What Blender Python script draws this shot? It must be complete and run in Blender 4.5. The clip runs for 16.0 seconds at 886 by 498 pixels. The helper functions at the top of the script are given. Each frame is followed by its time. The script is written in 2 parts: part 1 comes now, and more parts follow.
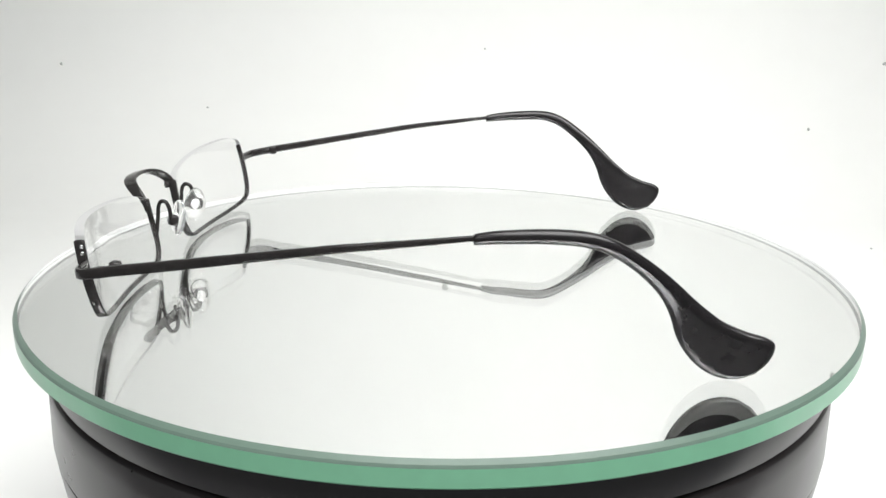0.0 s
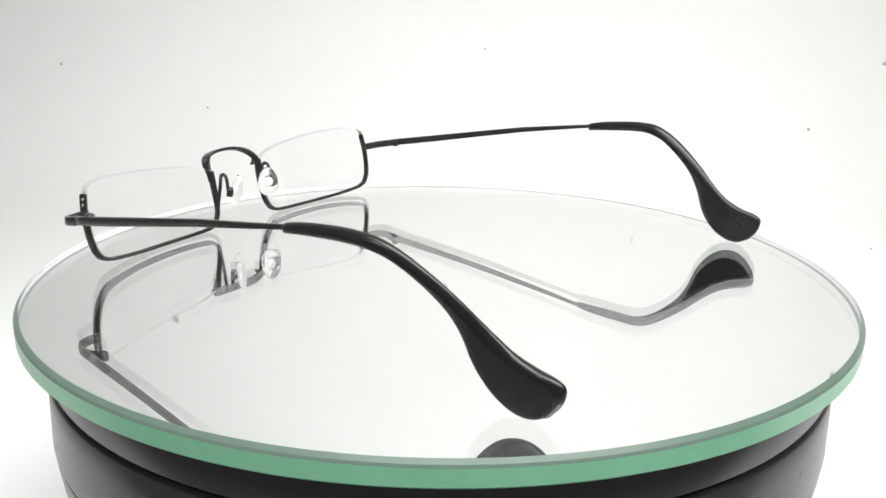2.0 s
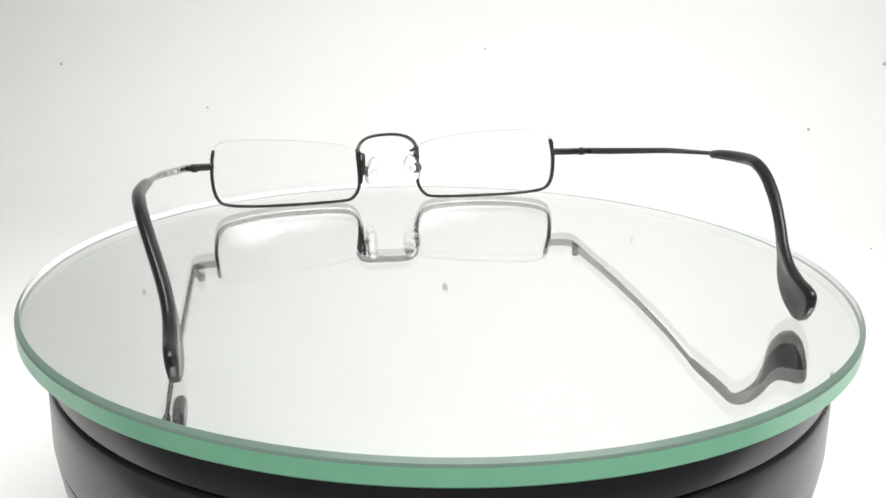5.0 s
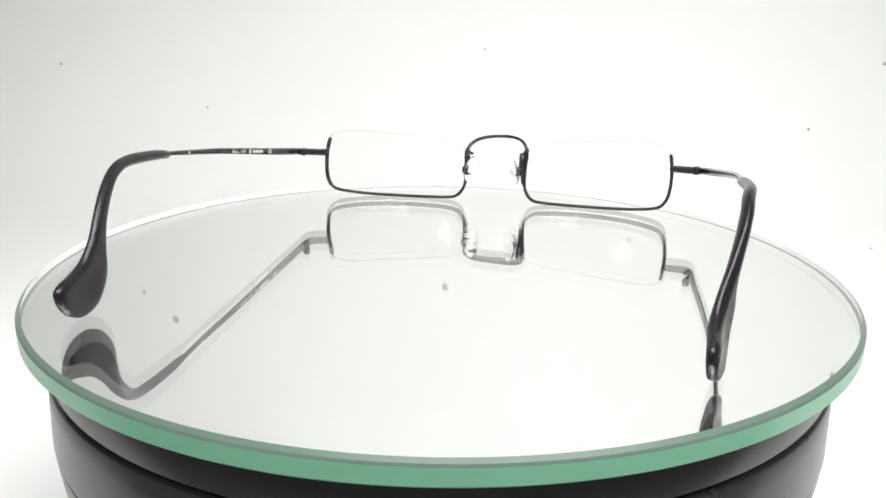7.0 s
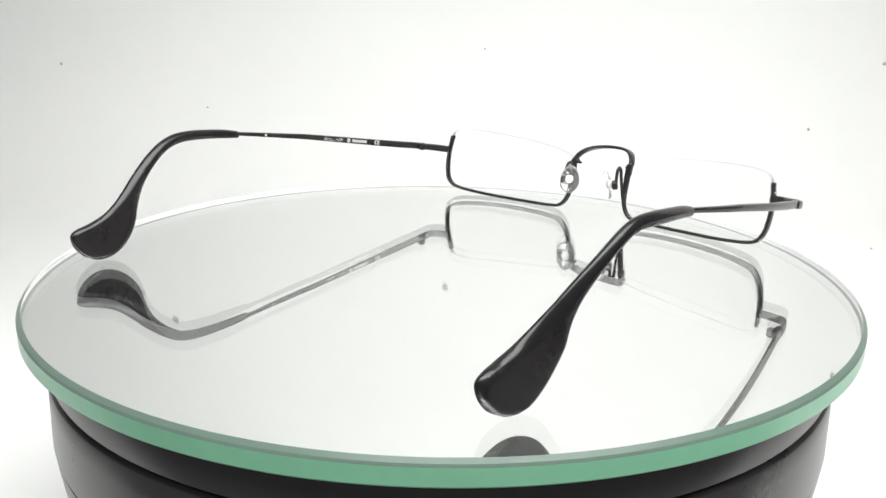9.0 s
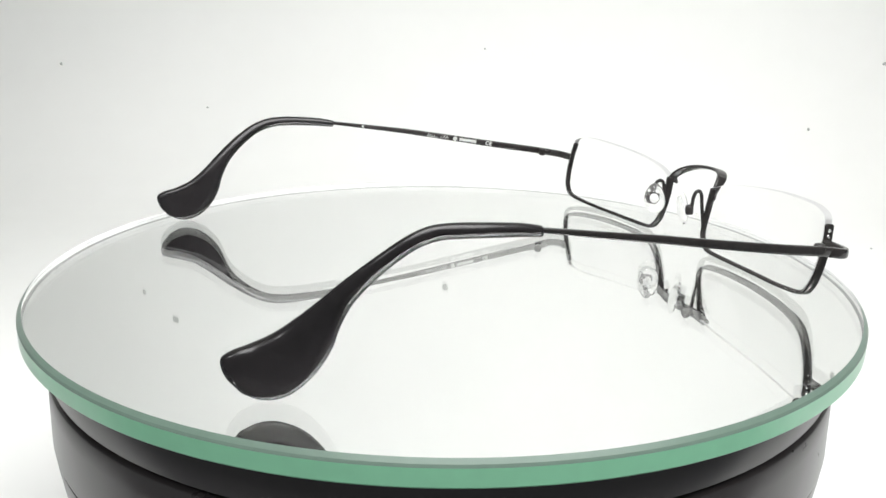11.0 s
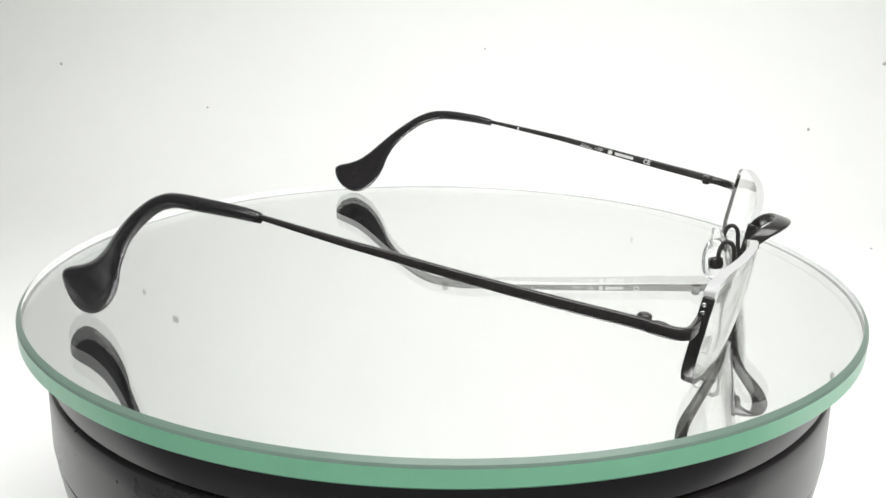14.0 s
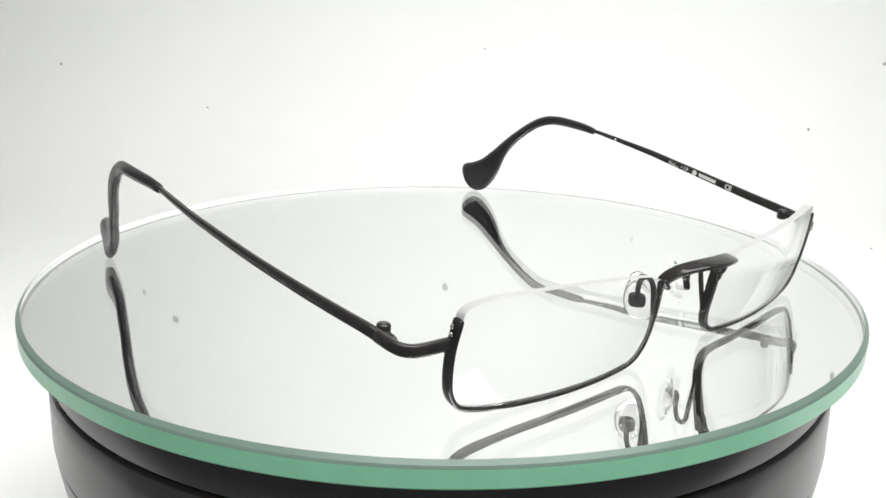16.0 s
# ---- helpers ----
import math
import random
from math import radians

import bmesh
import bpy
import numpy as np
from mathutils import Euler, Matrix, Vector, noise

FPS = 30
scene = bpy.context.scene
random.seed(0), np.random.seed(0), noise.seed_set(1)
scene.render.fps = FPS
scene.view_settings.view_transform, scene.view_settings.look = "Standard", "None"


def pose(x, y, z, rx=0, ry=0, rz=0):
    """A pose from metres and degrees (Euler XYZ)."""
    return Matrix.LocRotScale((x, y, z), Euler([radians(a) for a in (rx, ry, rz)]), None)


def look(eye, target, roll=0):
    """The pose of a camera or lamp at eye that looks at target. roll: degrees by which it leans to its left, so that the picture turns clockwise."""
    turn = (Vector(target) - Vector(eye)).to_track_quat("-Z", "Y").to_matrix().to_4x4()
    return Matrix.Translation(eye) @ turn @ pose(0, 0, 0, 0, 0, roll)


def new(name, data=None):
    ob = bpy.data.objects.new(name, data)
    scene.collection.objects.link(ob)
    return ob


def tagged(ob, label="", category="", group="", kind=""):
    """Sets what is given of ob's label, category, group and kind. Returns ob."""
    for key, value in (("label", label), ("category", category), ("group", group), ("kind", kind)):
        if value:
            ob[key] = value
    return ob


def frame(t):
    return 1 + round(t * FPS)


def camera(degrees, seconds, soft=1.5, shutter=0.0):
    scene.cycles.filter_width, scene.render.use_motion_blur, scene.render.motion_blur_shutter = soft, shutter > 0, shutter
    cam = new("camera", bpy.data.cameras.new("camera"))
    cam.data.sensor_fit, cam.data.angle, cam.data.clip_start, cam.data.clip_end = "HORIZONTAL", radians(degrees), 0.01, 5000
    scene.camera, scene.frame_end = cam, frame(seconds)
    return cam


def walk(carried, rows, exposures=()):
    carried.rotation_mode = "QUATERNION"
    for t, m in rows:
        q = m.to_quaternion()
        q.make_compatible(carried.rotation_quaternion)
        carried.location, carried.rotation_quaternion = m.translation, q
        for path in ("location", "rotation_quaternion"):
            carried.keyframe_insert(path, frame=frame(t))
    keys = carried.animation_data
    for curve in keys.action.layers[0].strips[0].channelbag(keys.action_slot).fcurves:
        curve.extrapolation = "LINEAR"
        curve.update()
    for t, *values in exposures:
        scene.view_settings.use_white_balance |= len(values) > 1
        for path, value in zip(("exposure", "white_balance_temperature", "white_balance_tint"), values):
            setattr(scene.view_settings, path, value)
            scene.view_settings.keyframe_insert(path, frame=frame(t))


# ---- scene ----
# ---- camera: it stands still before the turntable ----
EYE = (0.0, -0.2202, 0.06877)
AIM = (0.00083, 0.73904, -0.21385)
cam = camera(52.58, 16.0, soft=1.5)
view = look(EYE, AIM, roll=0.895)
walk(cam, [(0.0, view), (16.0, view)])

TURN = -14.0606      # degrees a second, clockwise from above
TABLE = -0.095       # height of the white table; the glass top is at 0
MM = 0.001

# ---- light: an overhead softbox and one small lamp beside the camera, before an assumed white tent that is open towards the camera ----
world = bpy.data.worlds.new("world")
scene.world = world
world.use_nodes = True
world.node_tree.nodes["Background"].inputs[0].default_value = (0.93, 0.97, 1.0, 1)
world.node_tree.nodes["Background"].inputs[1].default_value = 0.23


def area_lamp(name, eye, target, sx, sy, power, colour=(1, 1, 1)):
    data = bpy.data.lights.new(name, "AREA")
    data.shape, data.size, data.size_y, data.energy, data.color = "RECTANGLE", sx, sy, power, colour
    ob = new(name, data)
    ob.matrix_world = look(eye, target)
    return ob


area_lamp("softbox_lamp", (0.17, -0.11, 0.78), (0.15, 0.13, 0.0), 0.85, 0.84, 20.2)
area_lamp("led_lamp", (-0.28, -0.36, 0.40), (0.0, 0.0, 0.0), 0.04, 0.035, 0.3)


# ---- materials ----
def material(name, colour, rough=0.5, metal=0.0, **more):
    m = bpy.data.materials.new(name)
    m.use_nodes = True
    b = m.node_tree.nodes["Principled BSDF"]
    b.inputs["Base Color"].default_value = (*colour, 1)
    b.inputs["Roughness"].default_value = rough
    b.inputs["Metallic"].default_value = metal
    for key, value in more.items():
        b.inputs[key.replace("_", " ")].default_value = value
    return m


def add_grain(m, scale, amount, bump=0.0, rough=0.0, second=6.0):
    """Two scales of noise on the base colour, the roughness and the relief."""
    nt = m.node_tree
    b = nt.nodes["Principled BSDF"]
    co = nt.nodes.new("ShaderNodeTexCoord")
    fine, broad = nt.nodes.new("ShaderNodeTexNoise"), nt.nodes.new("ShaderNodeTexNoise")
    fine.inputs["Scale"].default_value, broad.inputs["Scale"].default_value = scale, scale / second
    fine.inputs["Detail"].default_value = broad.inputs["Detail"].default_value = 4
    both = nt.nodes.new("ShaderNodeMath")
    both.operation = "ADD"
    for n, i in ((fine, 0), (broad, 1)):
        nt.links.new(co.outputs["Object"], n.inputs["Vector"])
        nt.links.new(n.outputs["Fac"], both.inputs[i])
    colour = list(b.inputs["Base Color"].default_value)[:3]
    ramp = nt.nodes.new("ShaderNodeMapRange")
    ramp.inputs["From Min"].default_value, ramp.inputs["From Max"].default_value = 0.6, 1.4
    ramp.inputs["To Min"].default_value, ramp.inputs["To Max"].default_value = 1 - amount, 1 + amount
    nt.links.new(both.outputs[0], ramp.inputs["Value"])
    mul = nt.nodes.new("ShaderNodeVectorMath")
    mul.operation = "SCALE"
    mul.inputs[0].default_value = colour
    nt.links.new(ramp.outputs[0], mul.inputs["Scale"])
    nt.links.new(mul.outputs[0], b.inputs["Base Color"])
    if rough:
        base = b.inputs["Roughness"].default_value
        rr = nt.nodes.new("ShaderNodeMapRange")
        rr.inputs["From Min"].default_value, rr.inputs["From Max"].default_value = 0.6, 1.4
        rr.inputs["To Min"].default_value, rr.inputs["To Max"].default_value = base - rough, base + rough
        nt.links.new(both.outputs[0], rr.inputs["Value"])
        nt.links.new(rr.outputs[0], b.inputs["Roughness"])
    if bump:
        bu = nt.nodes.new("ShaderNodeBump")
        bu.inputs["Strength"].default_value, bu.inputs["Distance"].default_value = bump, 0.0002
        nt.links.new(fine.outputs["Fac"], bu.inputs["Height"])
        nt.links.new(bu.outputs[0], b.inputs["Normal"])
    return m


def frosted(name, outer, inner, rough, through_part, ior=1.5):
    """Ground glass: part is scattered back, part let through, under a thin gloss."""
    m = bpy.data.materials.new(name)
    m.use_nodes = True
    nt = m.node_tree
    nt.nodes.remove(nt.nodes["Principled BSDF"])
    out = nt.nodes["Material Output"]
    co, grain = nt.nodes.new("ShaderNodeTexCoord"), nt.nodes.new("ShaderNodeTexNoise")
    grain.inputs["Scale"].default_value, grain.inputs["Detail"].default_value = 220, 5
    nt.links.new(co.outputs["Object"], grain.inputs["Vector"])
    vary = nt.nodes.new("ShaderNodeMapRange")
    vary.inputs["To Min"].default_value, vary.inputs["To Max"].default_value = 0.9, 1.1
    nt.links.new(grain.outputs["Fac"], vary.inputs["Value"])
    tint = nt.nodes.new("ShaderNodeVectorMath")
    tint.operation = "SCALE"
    tint.inputs[0].default_value = outer
    nt.links.new(vary.outputs[0], tint.inputs["Scale"])
    back, let, gloss = nt.nodes.new("ShaderNodeBsdfDiffuse"), nt.nodes.new("ShaderNodeBsdfTranslucent"), nt.nodes.new("ShaderNodeBsdfGlossy")
    nt.links.new(tint.outputs[0], back.inputs["Color"])
    let.inputs["Color"].default_value = (*inner, 1)
    gloss.inputs["Roughness"].default_value = rough
    half, coat, fres = nt.nodes.new("ShaderNodeMixShader"), nt.nodes.new("ShaderNodeMixShader"), nt.nodes.new("ShaderNodeFresnel")
    half.inputs[0].default_value = through_part
    fres.inputs["IOR"].default_value = ior
    nt.links.new(back.outputs[0], half.inputs[1])
    nt.links.new(let.outputs[0], half.inputs[2])
    nt.links.new(fres.outputs[0], coat.inputs[0])
    nt.links.new(half.outputs[0], coat.inputs[1])
    nt.links.new(gloss.outputs[0], coat.inputs[2])
    nt.links.new(coat.outputs[0], out.inputs["Surface"])
    return m


M_CLOTH = add_grain(material("white_backdrop", (0.832, 0.836, 0.813), 0.9), 40, 0.012)
M_FLOOR = add_grain(material("grey_vinyl_floor", (0.52, 0.53, 0.54), 0.5), 30, 0.08)
M_FRAME = add_grain(material("black_enamelled_metal", (0.024, 0.0215, 0.0205), 0.13, Specular_IOR_Level=0.4), 1400, 0.3, 0.02, 0.04)
M_TIP = add_grain(material("black_acetate", (0.0135, 0.012, 0.0125), 0.24, Specular_IOR_Level=0.4), 500, 0.15, 0.002, 0.015)
M_STEEL = add_grain(material("bare_steel", (0.62, 0.62, 0.6), 0.18, 1.0), 900, 0.1)
M_GUN = add_grain(material("gunmetal", (0.10, 0.10, 0.10), 0.3, 0.7), 900, 0.15)
M_PRINT = material("pale_grey_print", (0.50, 0.51, 0.49), 0.6)
M_LENS = material("clear_lens", (1, 1, 1), 0.0, 0.0, Transmission_Weight=1.0, IOR=1.31)
M_LENS_EDGE = frosted("ground_lens_edge", (0.50, 0.50, 0.495), (0.95, 0.95, 0.94), 0.3, 0.35)
M_PAD = material("clear_silicone", (0.98, 0.98, 0.975), 0.08, 0.0, Transmission_Weight=0.94, IOR=1.2)
M_CORE = add_grain(material("pale_plastic", (0.66, 0.66, 0.65), 0.35), 900, 0.1)
M_GLASS = material("float_glass", (1.0, 1.0, 1.0), 0.0, 0.0, Transmission_Weight=1.0, IOR=1.5)
M_EDGE = frosted("green_glass_edge", (0.29, 0.72, 0.44), (0.75, 0.92, 0.82), 0.3, 0.06, 2.5)
# Bevel colour holds the dim front that clear glass would mirror and refract.
M_BEVEL = frosted("darkened_ground_bevel", (0.14, 0.205, 0.165), (0.80, 0.92, 0.85), 0.3, 0.1, 1.4)
# Pale stands in for backdrop light through the edge; grey for refraction lines.
M_EDGE_INNER = frosted("edge_through_light", (0.66, 0.665, 0.66), (0.95, 0.97, 0.96), 0.3, 0.0, 1.02)
M_ARRIS = frosted("arris_refraction_grey", (0.26, 0.265, 0.26), (0.5, 0.52, 0.5), 0.3, 0.05, 1.1)
M_MIRROR = material("silvered_back", (0.98, 0.988, 0.977), 0.0, 1.0)
M_DRUM = add_grain(material("dark_brown_plastic", (0.046, 0.041, 0.041), 0.28), 220, 0.08, 0.003, 0.01)
M_GAP = material("black_gap", (0.004, 0.004, 0.004), 0.7)
M_SPECK = material("grey_dust", (0.42, 0.43, 0.41), 0.9)


# ---- mesh helpers ----
def part(name, bm, mats, parent=None, label="", smooth=True):
    bmesh.ops.recalc_face_normals(bm, faces=bm.faces)
    for f in bm.faces:
        f.smooth = smooth
    me = bpy.data.meshes.new(name)
    bm.to_mesh(me)
    bm.free()
    for m in mats if isinstance(mats, (list, tuple)) else [mats]:
        me.materials.append(m)
    ob = new(name, me)
    ob.parent = parent
    if label:
        tagged(ob, label)
    return ob


def spline(pts, per=6, closed=False):
    """A smooth line through pts (tuples of any length)."""
    p = [np.array(q, float) for q in pts]
    n = len(p)
    out = []
    for i in range(n if closed else n - 1):
        if closed:
            a, b, c, d = p[i - 1], p[i], p[(i + 1) % n], p[(i + 2) % n]
        else:
            b, c = p[i], p[i + 1]
            a = p[i - 1] if i else 2 * b - c
            d = p[i + 2] if i + 2 < n else 2 * c - b
        for k in range(per):
            t = k / per
            out.append(0.5 * (2 * b + (c - a) * t + (2 * a - 5 * b + 4 * c - d) * t * t + (3 * b - a - 3 * c + d) * t ** 3))
    if not closed:
        out.append(p[-1])
    return out


def ring_shape(n, power):
    """A rounded rectangle of half size 1 by 1; power 2 is an ellipse, more is squarer."""
    out = []
    for k in range(n):
        a = 2 * math.pi * (k + 0.5) / n
        c, s = math.cos(a), math.sin(a)
        out.append((math.copysign(abs(c) ** (2 / power), c), math.copysign(abs(s) ** (2 / power), s)))
    return out


def loft(bm, rings):
    """Skin over rings of points, closed at both ends."""
    rows = [[bm.verts.new(v) for v in r] for r in rings]
    n = len(rows[0])
    for a, b in zip(rows, rows[1:]):
        for k in range(n):
            bm.faces.new((a[k], a[(k + 1) % n], b[(k + 1) % n], b[k]))
    for r in (rows[0], rows[-1]):
        bm.faces.new(r)
    return rows


def rounded_ends(rings, k=0.35):
    """Adds a smaller ring a little beyond each end, so that the ends are worn round."""
    def cap(r, nxt, size, out):
        r, nxt = np.array(r), np.array(nxt)
        c, d = r.mean(0), r.mean(0) - nxt.mean(0)
        d = d / (np.linalg.norm(d) + 1e-12)
        h = np.abs(r - c).max() * out
        return [c + (v - c) * size + d * h for v in r]
    first = [cap(rings[0], rings[1], 0.55, k), cap(rings[0], rings[1], 0.85, k * 0.6)]
    last = [cap(rings[-1], rings[-2], 0.85, k * 0.6), cap(rings[-1], rings[-2], 0.55, k)]
    return first + list(rings) + last


def bar(path, wide, w, t, n=12, power=4.0, ends=True):
    """Rings along path; wide: the direction of the section's width, w and t: its half sizes (numbers or one for each point)."""
    P = [np.array(p, float) for p in path]
    rings = []
    shape = ring_shape(n, power)
    for i, p in enumerate(P):
        tan = P[min(i + 1, len(P) - 1)] - P[max(i - 1, 0)]
        tan /= np.linalg.norm(tan) + 1e-12
        W = np.array(wide[i] if isinstance(wide, list) else wide, float)
        W = W - tan * (W @ tan)
        W /= np.linalg.norm(W) + 1e-12
        T = np.cross(tan, W)
        a = w[i] if isinstance(w, (list, np.ndarray)) else w
        b = t[i] if isinstance(t, (list, np.ndarray)) else t
        rings.append([p + W * a * x + T * b * y for x, y in shape])
    return rounded_ends(rings) if ends else rings


def lathe(bm, profile, n=160, slots=None):
    """Turn a closed or open profile of (r, z) round the upright axis; a point with r = 0 closes it."""
    rows = []
    for r, z in profile:
        rows.append([bm.verts.new((0, 0, z))] if r == 0 else
                    [bm.verts.new((r * math.cos(2 * math.pi * k / n), r * math.sin(2 * math.pi * k / n), z)) for k in range(n)])
    for i, (a, b) in enumerate(zip(rows, rows[1:])):
        for k in range(n):
            j = (k + 1) % n
            if len(a) == 1:
                f = bm.faces.new((a[0], b[k], b[j]))
            elif len(b) == 1:
                f = bm.faces.new((a[k], b[0], a[j]))
            else:
                f = bm.faces.new((a[k], b[k], b[j], a[j]))
            if slots:
                f.material_index = slots[i]
    return rows


def sharpen(bm, degrees=25):
    bm.normal_update()
    for e in bm.edges:
        if len(e.link_faces) == 2 and e.calc_face_angle(0) > radians(degrees):
            e.smooth = False


def ball(bm, centre, size, seg=14, rings=9, turn=None):
    m = Matrix.Translation(centre) @ (turn or Matrix()) @ Matrix.Diagonal((*size, 1))
    bmesh.ops.create_uvsphere(bm, u_segments=seg, v_segments=rings, radius=1, matrix=m)


# ---- the white sweep and the assumed tent around it ----
def tent():
    bm = bmesh.new()
    prof = [(-0.075, TABLE), (0.2, TABLE), (0.41, TABLE)]
    prof += [(0.41 + 0.15 * math.sin(a), TABLE + 0.15 - 0.15 * math.cos(a)) for a in np.linspace(0.1, math.pi / 2, 14)]
    prof += [(0.56, 0.4), (0.56, 0.80)]
    rows = [[bm.verts.new((x, y, z)) for y, z in prof] for x in (-0.62, 0.0, 0.62)]
    for a, b in zip(rows, rows[1:]):
        for k in range(len(prof) - 1):
            bm.faces.new((a[k], b[k], b[k + 1], a[k + 1]))
    ob = part("backdrop", bm, M_CLOTH)
    so = ob.modifiers.new("thickness", "SOLIDIFY")
    so.thickness, so.offset = 0.002, 0
    tagged(ob, "seamless white backdrop sweep of matt paper", "backdrop", kind="structure")

    def panel(name, lo, hi, label):
        b = bmesh.new()
        bmesh.ops.create_cube(b, size=1, matrix=Matrix.Translation([(p + q) / 2 for p, q in zip(lo, hi)])
                              @ Matrix.Diagonal((*[q - p for p, q in zip(lo, hi)], 1)))
        return tagged(part(name, b, M_CLOTH, smooth=False), label, "tent wall", kind="structure")
    # Unseen side walls and top, assumed; their extent sets what lens and drum reflect.
    panel("wall_west", (-0.634, 0.28, TABLE), (-0.624, 0.57, 0.80), "unseen white fabric side wall of an assumed light tent")
    panel("wall_east", (0.624, 0.28, TABLE), (0.634, 0.57, 0.80), "unseen white fabric side wall of an assumed light tent")
    panel("floor", (-2.5, -2.5, -0.87), (2.5, 2.5, -0.85), "pale grey floor of the room below the tent").data.materials[0] = M_FLOOR
    panel("ceiling", (-0.634, -0.60, 0.803), (0.634, 0.57, 0.813), "unseen white fabric top of an assumed light tent")


tent()


def dust():
    """Grey specks on the sweep in place of camera sensor dust; some show only in the mirror of the plate."""
    bm = bmesh.new()
    spots = [(0.0028, 0.559, 0.1943, 6.2), (-0.2468, 0.559, 0.2286, 5.0), (-0.2737, 0.559, 0.2038, 3.0), (0.1708, 0.559, 0.1473, 2.2), (0.3709, 0.559, 0.2763, 5.5),
             (-0.3242, 0.548, 0.0, 2.6), (0.3017, 0.5224, -0.0422, 2.6), (0.2824, 0.3475, -0.0941, 1.6), (0.3712, 0.5518, 0.0104, 3.0), (-0.1974, 0.5302, -0.0323, 1.6), (0.0337, 0.5539, 0.0177, 1.5)]
    for x, y, z, size in spots:
        for k in range(3):
            d = [random.uniform(-0.35, 0.35) * size * MM for _ in range(2)]
            r = size * MM * random.uniform(0.22, 0.42)
            ball(bm, (x + d[0], y, z + d[1] * (1.3 if z > 0.1 else 0.5)), (r, 0.0006, r * random.uniform(0.8, 1.5)), 10, 6)
    ob = part("dust_specks", bm, M_SPECK)
    tagged(ob, "small grey specks on the backdrop, standing in for sensor dust", "dust", kind="stuff")


dust()


# ---- turntable and its glass ----
def turntable():
    base = new("turntable")
    base.location = (0, 0, TABLE)
    tagged(base, "round turntable with a glossy dark brown plastic drum", "turntable")

    def ringed(name, prof, mat, label="", parent=base):
        bm = bmesh.new()
        lathe(bm, [(r * MM, z * MM - TABLE) for r, z in prof])
        sharpen(bm, 35)
        return part(name, bm, mat, parent, label)
    ringed("platter", [(0, -14.5), (94.2, -14.5), (94.5, -14.35), (94.6, -14.1), (94.6, -6.3), (94.2, -5.6), (93.4, -5.05), (0, -5.05)],
           M_DRUM, "dark brown plastic platter under the glass")
    ringed("gap_ring", [(0, -15.6), (92.5, -15.6), (92.5, -14.5), (0, -14.5)], M_GAP, "black gap below the platter")
    ringed("drum", [(0, -31.6), (94.9, -31.6), (95.2, -31.2), (95.3, -30.4), (95.1, -20), (94.9, -16.0), (94.75, -15.75), (94.4, -15.6), (0, -15.6)],
           M_DRUM, "glossy dark brown plastic side")
    ringed("foot_skirt", [(0, -95), (74, -95), (76, -93), (80, -84), (85, -70), (89, -57), (92.2, -46), (94.2, -39), (94.9, -34), (94.9, -32.4), (94.5, -32.0), (94.3, -31.6), (0, -31.6)],
           M_DRUM, "dark plastic skirt that curves in to the foot")
    return base, base.children[0]


def glass_disc():
    g = new("glass_disc")
    tagged(g, "round mirror-backed glass plate with a green edge on the turntable", "glass plate")
    bm = bmesh.new()
    lathe(bm, [(r * MM, z * MM) for r, z in [(0, 0), (60, 0), (98.95, 0)]], n=256, slots=[0, 0])
    lathe(bm, [(r * MM, z * MM) for r, z in [(99.75, -4.85), (60, -4.85), (0, -4.85)]], n=256, slots=[1, 1])
    part("plate", bm, [M_GLASS, M_MIRROR], g, "clear float glass, silvered below").visible_shadow = False
    bm = bmesh.new()
    # Inside faces are coloured for let-through light, with grey refraction lines between.
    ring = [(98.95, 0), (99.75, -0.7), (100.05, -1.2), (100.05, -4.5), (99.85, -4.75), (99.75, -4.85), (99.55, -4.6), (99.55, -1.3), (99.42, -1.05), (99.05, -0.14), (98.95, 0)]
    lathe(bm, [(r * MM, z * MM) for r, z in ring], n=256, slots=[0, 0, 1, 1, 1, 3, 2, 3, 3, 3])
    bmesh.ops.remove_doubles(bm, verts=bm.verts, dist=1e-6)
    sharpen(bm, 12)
    part("edge_band", bm, [M_BEVEL, M_EDGE, M_EDGE_INNER, M_ARRIS], g, "ground green glass edge with refracted light painted inside")
    bm = bmesh.new()
    lathe(bm, [(r * MM, z * MM) for r, z in [(0, -4.88), (98.6, -4.88), (98.8, -4.95), (98.6, -5.02), (0, -5.02)]], n=128)
    part("backing", bm, M_GAP, g, "dark backing paint below the silvering")
    return g


table_base, platter = turntable()
plate = glass_disc()


# ---- eyeglasses: x runs back along the temples, y across, z up; millimetres, mirrored about y = 0 ----
def place(side, x, u, z):
    """The slightly skewed frame as it lies: side -1 or 1, u the distance from the middle."""
    return np.array((x - 0.0155 * side * u, side * u + 0.35 - 0.0125 * x, z * (1 + 0.022 * side * min(u / 10, 1)))) * MM


def lens_x(u, z):
    return -72.5 + (u - 10) * 5.2 / 45 - 2.7 * (1 - ((u - 32.5) / 22.5) ** 2) - 0.19 * (z - 10) + (z - 11) ** 2 / 188 - 0.3


def droop(side, q):
    """The upper outer corner of one lens sits a little lower."""
    return np.array((q[0], q[1] - (0.75 * min(max((q[0] - 36) / 18, 0), 1) * min(max((q[1] - 8) / 8, 0), 1) if side > 0 else 0)))


WIRE = [(55.4, 19.2), (56.1, 14.5), (56.0, 9.0), (55.0, 4.9), (52.3, 2.5), (44.5, 1.25), (35, 0.75), (25, 0.65), (16.2, 0.95), (12.9, 1.6),
        (10.9, 3.6), (10.0, 6.5), (9.8, 12.0), (10.0, 16.6)]
TOP = [(11.3, 17.6), (14.2, 18.6), (19, 19.5), (28, 20.6), (40, 21.6), (48.5, 22.1), (53, 21.7), (54.9, 20.7)]
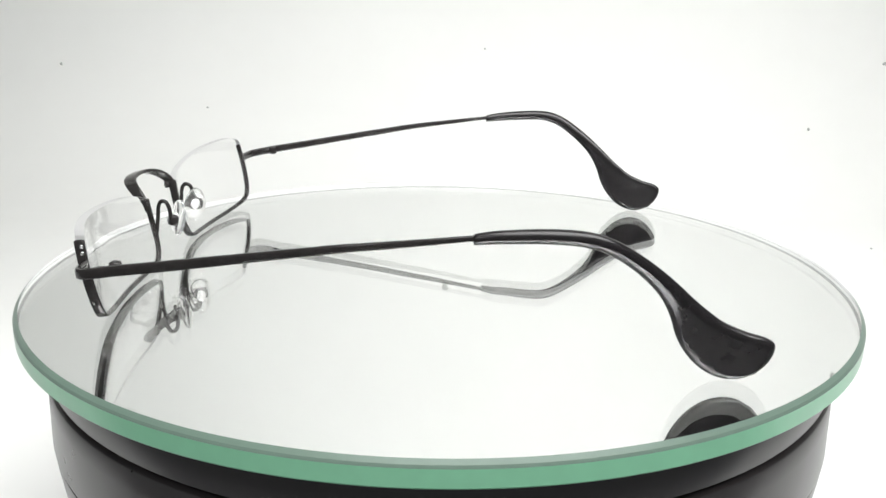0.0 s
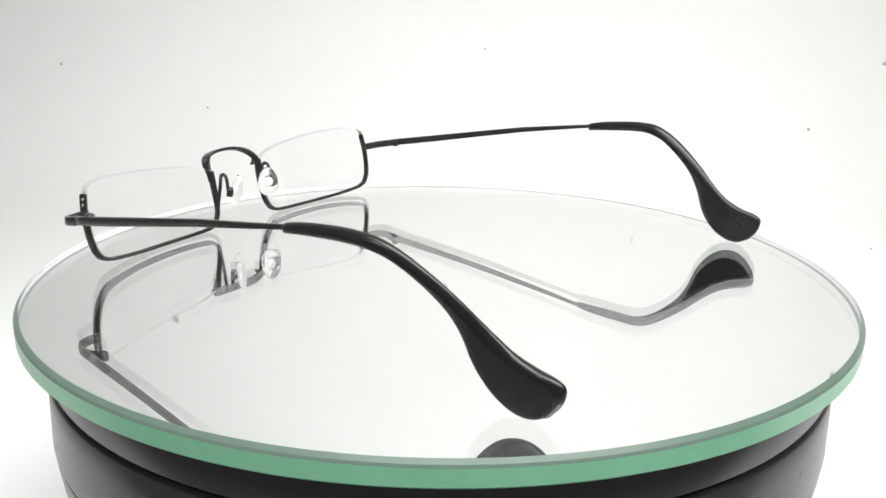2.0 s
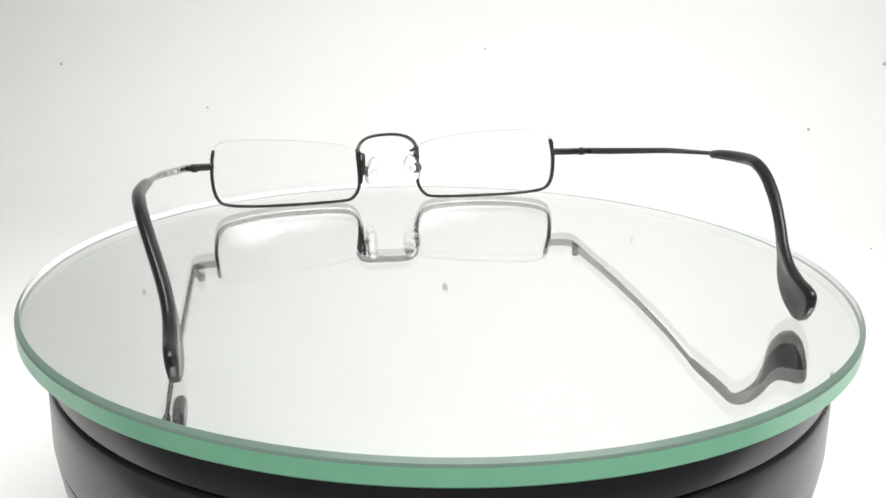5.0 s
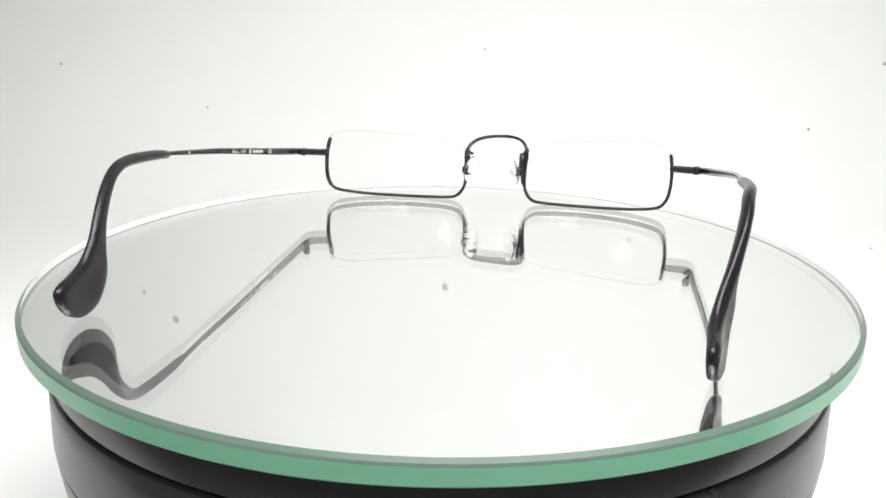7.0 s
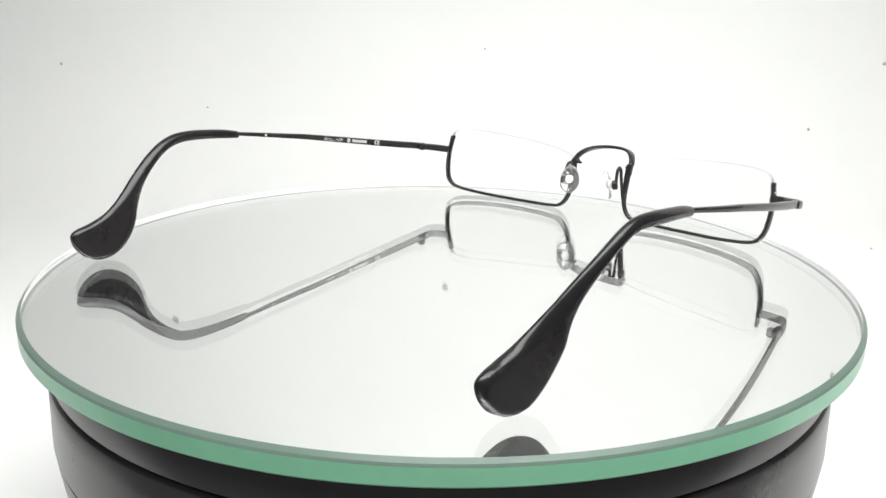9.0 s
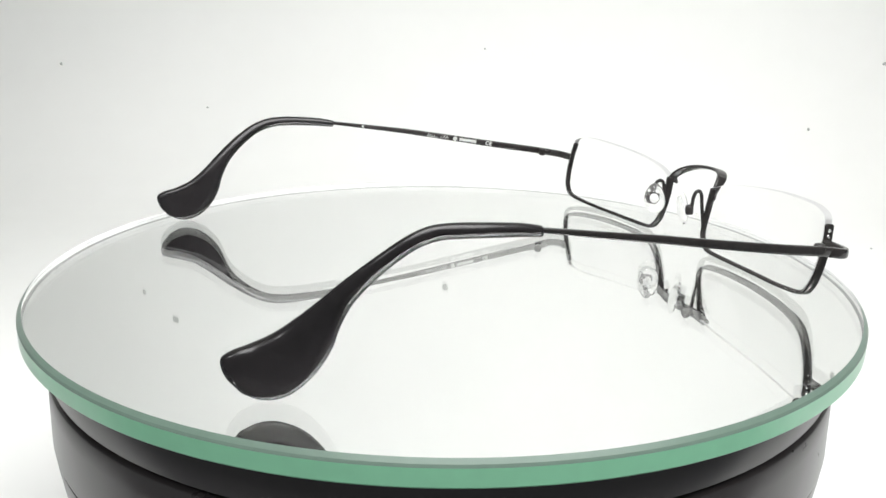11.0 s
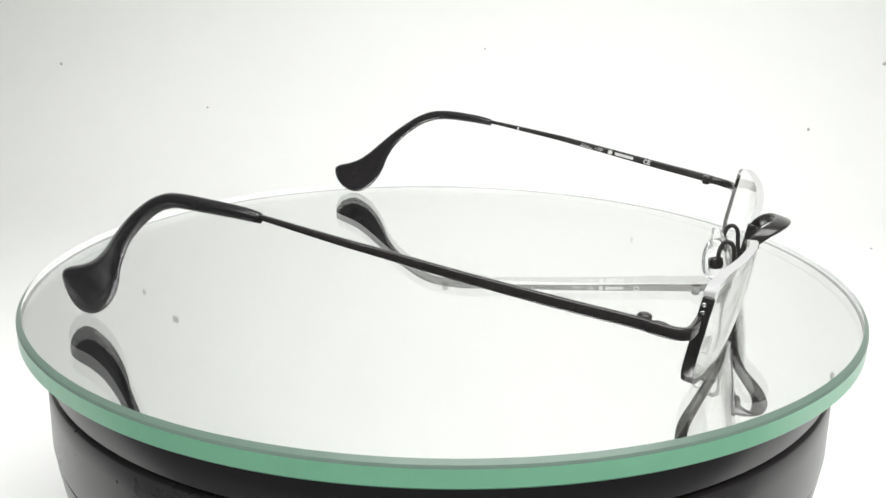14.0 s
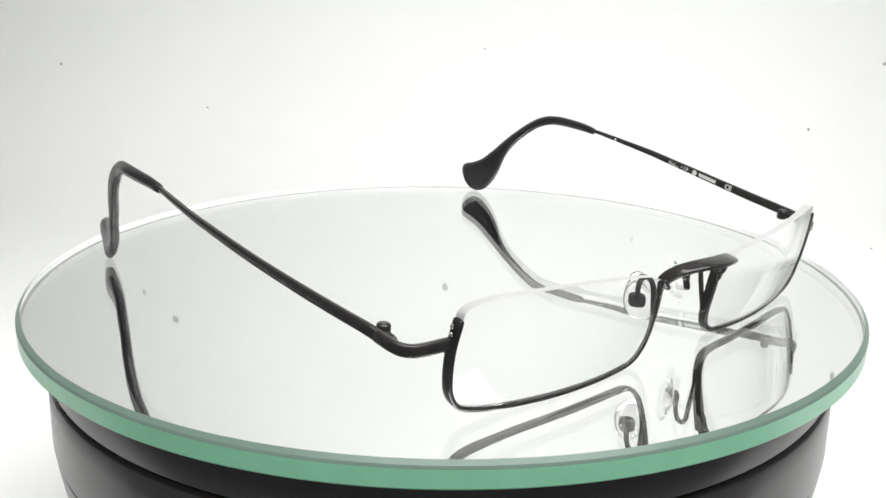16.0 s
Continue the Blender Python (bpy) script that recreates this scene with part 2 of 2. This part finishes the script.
TEMPLE_U = [(-80, 62.5), (-66, 64.0), (-55, 65.0), (-40, 66.2), (-25, 67.5), (-10, 68.9), (0, 69.5), (9, 69.9), (26, 70.6)]


def splay(side, x):
    """One temple is bent a little further out than the other near its hinge, and bowed."""
    bow = 2.0 * math.sin(math.pi * (x + 58) / 68) if side > 0 and -58 < x < 10 else 0
    return 0.7 * side * min(max(-x / 60, 0), 1) + bow


def temple_u(side, x):
    return float(np.interp(x, [p[0] for p in TEMPLE_U], [p[1] for p in TEMPLE_U])) + splay(side, x)


def front_dir(side):
    return np.array((1.0, -0.05 * side, 0.19))


def lens(side, parent):
    loop = [droop(side, q) for q in spline(WIRE + TOP, 5, closed=True)]
    c = np.array((33.0, 11.0))
    bm = bmesh.new()
    n = len(loop)
    faces = []
    for sgn in (-1, 1):
        rows = []
        for k in (0.08, 0.16, 0.24, 0.32, 0.4, 0.48, 0.56, 0.64, 0.72, 0.8, 0.87, 0.94, 1.0):
            rows.append([bm.verts.new(place(side, lens_x(*q) + (0.85 if sgn > 0 else -0.85 - 0.08 * (1 - k * k) - 0.3 * min(max((q[0] - 34) / 20, 0), 1)), *q)) for q in [c + (p - c) * k for p in loop]])
        mid = bm.verts.new(place(side, lens_x(*c) + (0.85 if sgn > 0 else -0.93), *c))
        for i in range(n):
            bm.faces.new((mid, rows[0][i], rows[0][(i + 1) % n]))
        for a, b in zip(rows, rows[1:]):
            for i in range(n):
                bm.faces.new((a[i], a[(i + 1) % n], b[(i + 1) % n], b[i]))
        faces.append(rows[-1])
    for i in range(n):
        f = bm.faces.new((faces[0][i], faces[0][(i + 1) % n], faces[1][(i + 1) % n], faces[1][i]))
        f.material_index = 1
    sharpen(bm, 40)
    ob = part("lens", bm, [M_LENS, M_LENS_EDGE], parent, "clear lens with a pale ground edge")
    ob.visible_shadow = False
    return ob


def rim(side, parent):
    c = np.array((33.0, 11.0))
    line = [droop(side, q) for q in spline(WIRE, 6)]
    path, half, thick = [], [], []
    for i, q in enumerate(line):
        a, b = line[max(i - 1, 0)], line[min(i + 1, len(line) - 1)]
        t = (b - a) / np.linalg.norm(b - a)
        nrm = np.array((t[1], -t[0]))
        if nrm @ (q - c) < 0:
            nrm = -nrm
        q = q + nrm * 0.22
        path.append(place(side, lens_x(*q) - 0.4 * min(max((q[0] - 40) / 14, 0), 1), *q))
        half.append((1.05 if i < 28 else 0.95) * MM)
        thick.append((0.48 + (0.3 * min(max(q[1] - 6, 0) / 6, 1) if q[0] < 12 else 0)) * MM)
    bm = bmesh.new()
    loft(bm, bar(path, front_dir(side), half, thick, n=12, power=5))
    ob = part("rim", bm, M_FRAME, parent, "thin black half-rim under the lens")
    for z in ((18.3, 16.9) if side < 0 else (17.6, 16.2)):
        b = bmesh.new()
        p = place(side, lens_x(56, z), 56.5 if z < 18 else 56.28, z)
        ball(b, p, (0.45 * MM, 0.22 * MM, 0.42 * MM), 10, 6)
        part("rivet", b, M_STEEL, ob, "tiny bright steel rivet")
    return ob


def bridge(parent):
    # from the rim up: u; back edge x, z; front edge x, z
    half = []
    for k in range(14):
        a = k / 14
        xb, zb = -72.8 - 5.7 * math.sin(a * math.pi / 2) ** 2, 14.0 + 6.9 * (1 - (1 - a) ** 2.1)
        half.append((10.1 * (1 - a ** 2.5), xb, zb, xb - 1.9 - 1.5 * a, zb - 0.3 - 0.6 * a))
    pts = [(-1, *h) for h in half] + [(1, 0.0, -78.5, 20.9, -81.9, 20.0)] + [(1, *h) for h in half[::-1]]
    rows = [(*place(s, xb, u, zb), *place(s, xf, u, zf)) for s, u, xb, zb, xf, zf in pts]
    line = spline(rows, 2)
    mids = [(r[:3] + r[3:]) / 2 for r in line]
    wide = [r[:3] - r[3:] for r in line]
    size = [np.linalg.norm(v) / 2 for v in wide]
    bm = bmesh.new()
    loft(bm, bar(mids, wide, size, 0.5 * MM, n=14, power=4))
    for side in (-1, 1):
        spur = spline([place(side, *p) for p in ((-75.0, 10.0, 17.0), (-75.2, 9.4, 16.0), (-75.0, 8.6, 15.5), (-74.7, 7.9, 15.6))], 4)
        loft(bm, bar(spur, np.array((1.0, 0, 0.2)), list(np.linspace(1.0, 0.45, len(spur)) * MM), list(np.linspace(0.7, 0.32, len(spur)) * MM), n=10, power=2.5))
        ball(bm, place(side, -73.6, 9.6, 13.2), (0.8 * MM, 0.75 * MM, 1.1 * MM), 10, 8)
    return part("bridge", bm, M_FRAME, parent, "broad arched black metal bridge band")


def nose_pad(side, parent):
    # a hairpin wire from the rim, a small box at its end and the clear pad on the box
    pts = [(-71.9, 9.2, 6.6), (-71.6, 9.0, 9.0), (-71.2, 8.7, 12.5), (-70.9, 8.6, 15.0), (-70.0, 8.7, 16.2), (-68.8, 8.8, 15.9), (-68.1, 8.9, 14.4), (-67.9, 8.9, 12.6), (-67.8, 8.9, 11.4)]
    path = spline([place(side, *p) for p in pts], 5)
    bm = bmesh.new()
    loft(bm, bar(path, np.array((0.0, 1.0, 0.0)), 0.5 * MM, 0.5 * MM, n=10, power=2))
    ball(bm, place(side, -71.9, 9.5, 7.2), (0.7 * MM, 0.8 * MM, 1.3 * MM), 10, 8)
    arm = part("pad_arm", bm, M_FRAME, parent, "black hairpin wire that holds the nose pad")
    bm = bmesh.new()
    turn = Matrix.Rotation(radians(45 * side), 4, "Z") @ Matrix.Rotation(radians(10 * side), 4, "X")
    m = Matrix.Translation(place(side, -67.5, 8.4, 11.3)) @ turn
    shape = ring_shape(16, 3.5)
    loft(bm, [[m @ Vector((x * k * 1.55 * MM, y * MM, z * k * 1.4 * MM)) for x, z in shape] for y, k in ((-1.0, 0.7), (-0.8, 0.95), (0.0, 1.0), (0.8, 0.95), (1.0, 0.7))])
    part("pad_box", bm, M_FRAME, arm, "small black box behind the pad")
    bm = bmesh.new()
    m = Matrix.Translation(place(side, -66.7, 6.5, 11.5)) @ turn
    bmesh.ops.create_uvsphere(bm, u_segments=24, v_segments=16, radius=1)
    for v in bm.verts:
        x, y, z = v.co
        fat = 1.0 - 0.18 * z          # fuller towards the lower end
        v.co = m @ Vector((x * 3.0 * fat * MM, (y * 1.45 + 0.25 * side * (x * x + 0.6 * z * z)) * MM, z * 4.6 * MM))
    pad = part("nose_pad", bm, M_PAD, parent, "clear oval silicone nose pad")
    pad.visible_shadow = False
    bm = bmesh.new()
    ball(bm, place(side, -67.0, 7.0, 11.5), (1.2 * MM, 0.4 * MM, 1.4 * MM), 14, 8, turn)
    part("pad_core", bm, M_CORE, pad, "pale plastic core inside the pad")


def end_piece(side, parent):
    pts = [(-68.0, 56.0, 14.6), (-67.7, 58.2, 14.6), (-67.3, 60.6, 14.6), (-66.7, 62.6, 14.7), (-65.3, 63.7, 14.9), (-63.4, 64.2, 15.25), (-60.4, 64.5, 15.85)]
    path = spline([place(side, x, u + splay(side, x) * (u - 56) / 8, z) for x, u, z in pts], 5)
    bm = bmesh.new()
    loft(bm, bar(path, np.array((0.0, 0.0, 1.0)), 1.1 * MM, 0.68 * MM, n=12, power=4))
    ob = part("end_piece", bm, M_FRAME, parent, "black end piece that bends back to the hinge")
    bm = bmesh.new()
    e = splay(side, -60)
    u = 62.5 + e + 0.6 * min(side, 0)
    a, b = place(side, -59.5, u, 15.2), place(side, -59.6, u, 16.8)
    loft(bm, bar([a, a * 0.5 + b * 0.5, b], np.array((1.0, 0, 0)), 1.25 * MM, 1.15 * MM, n=16, power=2))
    ball(bm, place(side, -61.8, 63.2 + e, 15.6), (2.2 * MM, 0.7 * MM, 0.9 * MM), 12, 8)
    knob = part("hinge", bm, M_FRAME, ob, "black hinge barrel")
    bm = bmesh.new()
    ball(bm, b + np.array((0, 0, 0.00038)), (0.75 * MM, 0.72 * MM, 0.16 * MM), 12, 6)
    part("hinge_screw", bm, M_GUN, knob, "dark hinge screw head")
    return ob


def temple_mid(x):
    """Height of the middle of the bar, and its half height."""
    z = float(np.interp(x, [-64, -47.5, -14.6, 8.7, 12], [15.3, 18.0, 23.75, 27.1, 27.5]))
    h = float(np.interp(x, [-64, -47, -14, 8.7, 12], [1.1, 1.05, 0.8, 0.52, 0.5]))
    return z, h


def temple(side, parent):
    xs = np.linspace(-60.4, 13, 26)
    path = [place(side, x, temple_u(side, x), temple_mid(x)[0]) for x in xs]
    half = [temple_mid(x)[1] * MM for x in xs]
    thick = [float(np.interp(x, [-60, 0, 10], [0.62, 0.55, 0.5])) * MM for x in xs]
    bm = bmesh.new()
    loft(bm, bar(path, np.array((0.0, 0, 1.0)), half, thick, n=12, power=4))
    return part("temple", bm, M_FRAME, parent, "slim black metal temple that tapers to its sleeve")


# upper edge x, z, u; lower edge x, z, u; half thickness
SLEEVE = [(9.6, 27.75, 69.9, 9.6, 25.65, 69.9, 1.0), (13.9, 28.6, 70.2, 14.4, 26.1, 70.2, 1.2), (20.9, 29.25, 70.6, 21.2, 26.5, 70.6, 1.3),
          (26, 29.35, 70.8, 25.9, 26.5, 70.8, 1.35), (30.6, 28.8, 70.6, 29.2, 26.05, 70.5, 1.35), (34.8, 27.2, 70.1, 32.7, 24.9, 69.9, 1.35),
          (39.1, 24.6, 69.2, 36.4, 22.6, 68.9, 1.35), (43.3, 21.5, 68.0, 39.9, 19.8, 67.8, 1.35), (46.8, 18.6, 66.9, 42.7, 16.9, 66.8, 1.35),
          (49.7, 16.0, 66.0, 44.5, 14.1, 66.0, 1.35), (52.3, 13.9, 65.4, 45.7, 11.6, 65.5, 1.35), (55.7, 11.6, 65.0, 46.6, 9.1, 65.0, 1.35),
          (59.8, 9.95, 64.9, 48.1, 6.3, 64.5, 1.35), (63.0, 9.1, 64.9, 50.3, 3.6, 64.2, 1.35), (64.8, 8.0, 64.8, 53.0, 1.5, 64.0, 1.3),
          (64.9, 6.2, 64.7, 56.2, 0.3, 64.1, 1.2), (64.1, 4.2, 64.6, 59.0, 0.35, 64.2, 1.05), (62.7, 2.5, 64.5, 61.0, 1.3, 64.4, 0.7)]


def stadium(length, thick, n=8):
    """A section with gently domed faces, dished where it is broad, and round edges: fractions of the half length and the half thickness."""
    r = min(1.75 * thick / length, 0.98)
    dish = min(max((length - 2.1) / 4, 0), 1)
    dish = dish * dish * (3 - 2 * dish)
    lift = lambda u: (1 - dish) * (1 - 0.28 * u * u) + dish * (0.88 + 0.12 * math.sin(math.pi / 2 * min(u / 0.8, 1)) ** 2)
    arc = []
    for a in np.linspace(0, math.pi, n):
        u = 1 - r + r * math.sin(a)
        arc.append((u, math.cos(a) * lift(u)))
    flat = [(k * (1 - r), lift(k * (1 - r))) for k in (0, 0.15, 0.3, 0.45, 0.6, 0.75, 0.9)]
    right = flat + arc + [(u, -v) for u, v in flat[:0:-1]]
    return right + [(-u, -v) for u, v in right]


def tip_place(side, x, u, z):
    """One tip is bent a little further in, the other sits further forward, and both sleeves sit a little higher than their paddles."""
    k = min(max((x - 35) / 20, 0), 1)
    return place(side, x - (0.15 if side > 0 else 0.8) * k, u - (0.7 if side > 0 else -0.3) * k, z + 0.3 * min(max((z - 8) / 14, 0), 1))


def temple_tip(side, parent):
    rows = spline(SLEEVE, 7)
    rings = []
    for row in rows:
        if side > 0:          # this paddle is twisted: its back corner turns in, its lower edge out
            row = row + np.array((0, 0, -1.1 * min(max((row[0] - 48) / 12, 0), 1) * min(1, 0.4 + row[1] / 12), 0, 0, 2.3 * min(max((23 - row[4]) / 13, 0), 1) * min(max((63 - row[3]) / 9, 0), 1), 0))
            b = math.exp(-((row[0] - 31) / 7) ** 2)
            row = row + np.array((0, 0.35 * b, -0.8 * b, 0, 0.35 * b, -0.8 * b, 0))
        mid, half = (row[:3] + row[3:6]) / 2, (row[:3] - row[3:6]) / 2
        ring = [mid + half * a + np.array((0, 0, row[6] * b)) for a, b in stadium(np.linalg.norm(half), row[6])]
        rings.append([tip_place(side, x, u, z) for x, z, u in ring])
    bm = bmesh.new()
    loft(bm, rounded_ends(rings, 0.2))
    return part("temple_tip", bm, M_TIP, parent, "black plastic temple tip that widens to a flat paddle")


def markings(owner):
    """Pale print on the inner face of one temple."""
    def at(x, dz=0.0):
        z, h = temple_mid(x)
        return place(-1, x, temple_u(-1, x) - 0.66, z + dz)

    def stroke(x, lean, h):
        stamp("print_stroke", x, x - 0.2, -h, h, "thin pale printed stroke", lean)

    def stamp(name, x0, x1, lo, hi, label, lean=0.0):
        bm = bmesh.new()
        quad = [at(x0, lo), at(x1, lo), at(x1 - lean, hi), at(x0 - lean, hi)]
        deep = [q - np.array((0, 0.00012, 0)) for q in quad]
        a, b = [bm.verts.new(q) for q in quad], [bm.verts.new(q) for q in deep]
        bm.faces.new(a), bm.faces.new(b)
        for k in range(4):
            bm.faces.new((a[k], a[(k + 1) % 4], b[(k + 1) % 4], b[k]))
        part(name, bm, M_PRINT, owner, label, smooth=False)
    stamp("print_bar", -31.7, -37.4, -0.45, 0.45, "pale grey printed bar")
    # a slanted script in two words, too fine to read
    for x, lean, h in ((-20.7, 0.7, 0.55), (-21.5, 0.5, 0.3), (-22.2, 0.4, 0.22), (-22.9, 0.4, 0.25), (-25.2, 0.6, 0.3), (-26.0, 0.8, 0.6), (-26.8, 0.7, 0.6), (-27.5, 0.3, 0.25)):
        stroke(x, lean, h)
    stamp("print_underline", -21.0, -24.4, -0.5, -0.34, "thin pale printed line")
    stamp("print_mark", 0.4, -0.2, -0.4, 0.4, "tiny pale printed mark")
    bm = bmesh.new()
    ball(bm, at(-30.2), (0.75 * MM, 0.1 * MM, 0.72 * MM), 14, 6)
    part("print_dot", bm, M_PRINT, owner, "round pale printed emblem")
    cu = bpy.data.curves.new("ce_mark", "FONT")
    cu.body, cu.size, cu.extrude, cu.align_x, cu.align_y = "CE", 1.8 * MM, 0.05 * MM, "CENTER", "CENTER"
    cu.offset = 0.05 * MM
    tmp = new("ce_text", cu)
    me = bpy.data.meshes.new_from_object(tmp.evaluated_get(bpy.context.evaluated_depsgraph_get()))
    bpy.data.objects.remove(tmp)
    me.materials.append(M_PRINT)
    d = at(-42.6) - at(-40.6)
    X = Vector(d).normalized()
    Z = Vector((0, 1, 0))
    Z = (Z - X * X.dot(Z)).normalized()
    Y = Z.cross(X)
    m = Matrix((X, Y, Z)).transposed().to_4x4()
    m.translation = at(-41.6)
    me.transform(m)
    ob = new("ce_mark", me)
    ob.parent = owner
    tagged(ob, "pale printed letters CE")


def eyeglasses():
    g = new("eyeglasses")
    tagged(g, "open half-rim reading glasses with black metal frame on glass", "eyeglasses")
    for side in (-1, 1):
        lens(side, g)
        rim(side, g)
        nose_pad(side, g)
        end_piece(side, g)
        bar_ob = temple(side, g)
        temple_tip(side, g)
        if side < 0:
            markings(bar_ob)
    bridge(g)
    return g


glasses = eyeglasses()


def motions():
    times = [k * 0.5 for k in range(33)]
    walk(glasses, [(t, pose(0, 0, 0, 0, 0, -4.2 + TURN * t)) for t in times])
    walk(platter, [(t, pose(0, 0, 0, 0, 0, TURN * t)) for t in times])
    walk(plate, [(t, pose(0, 0, 0, 0, 0, TURN * t) @ pose(-0.00034, -0.00006, 0)) for t in times])


motions()
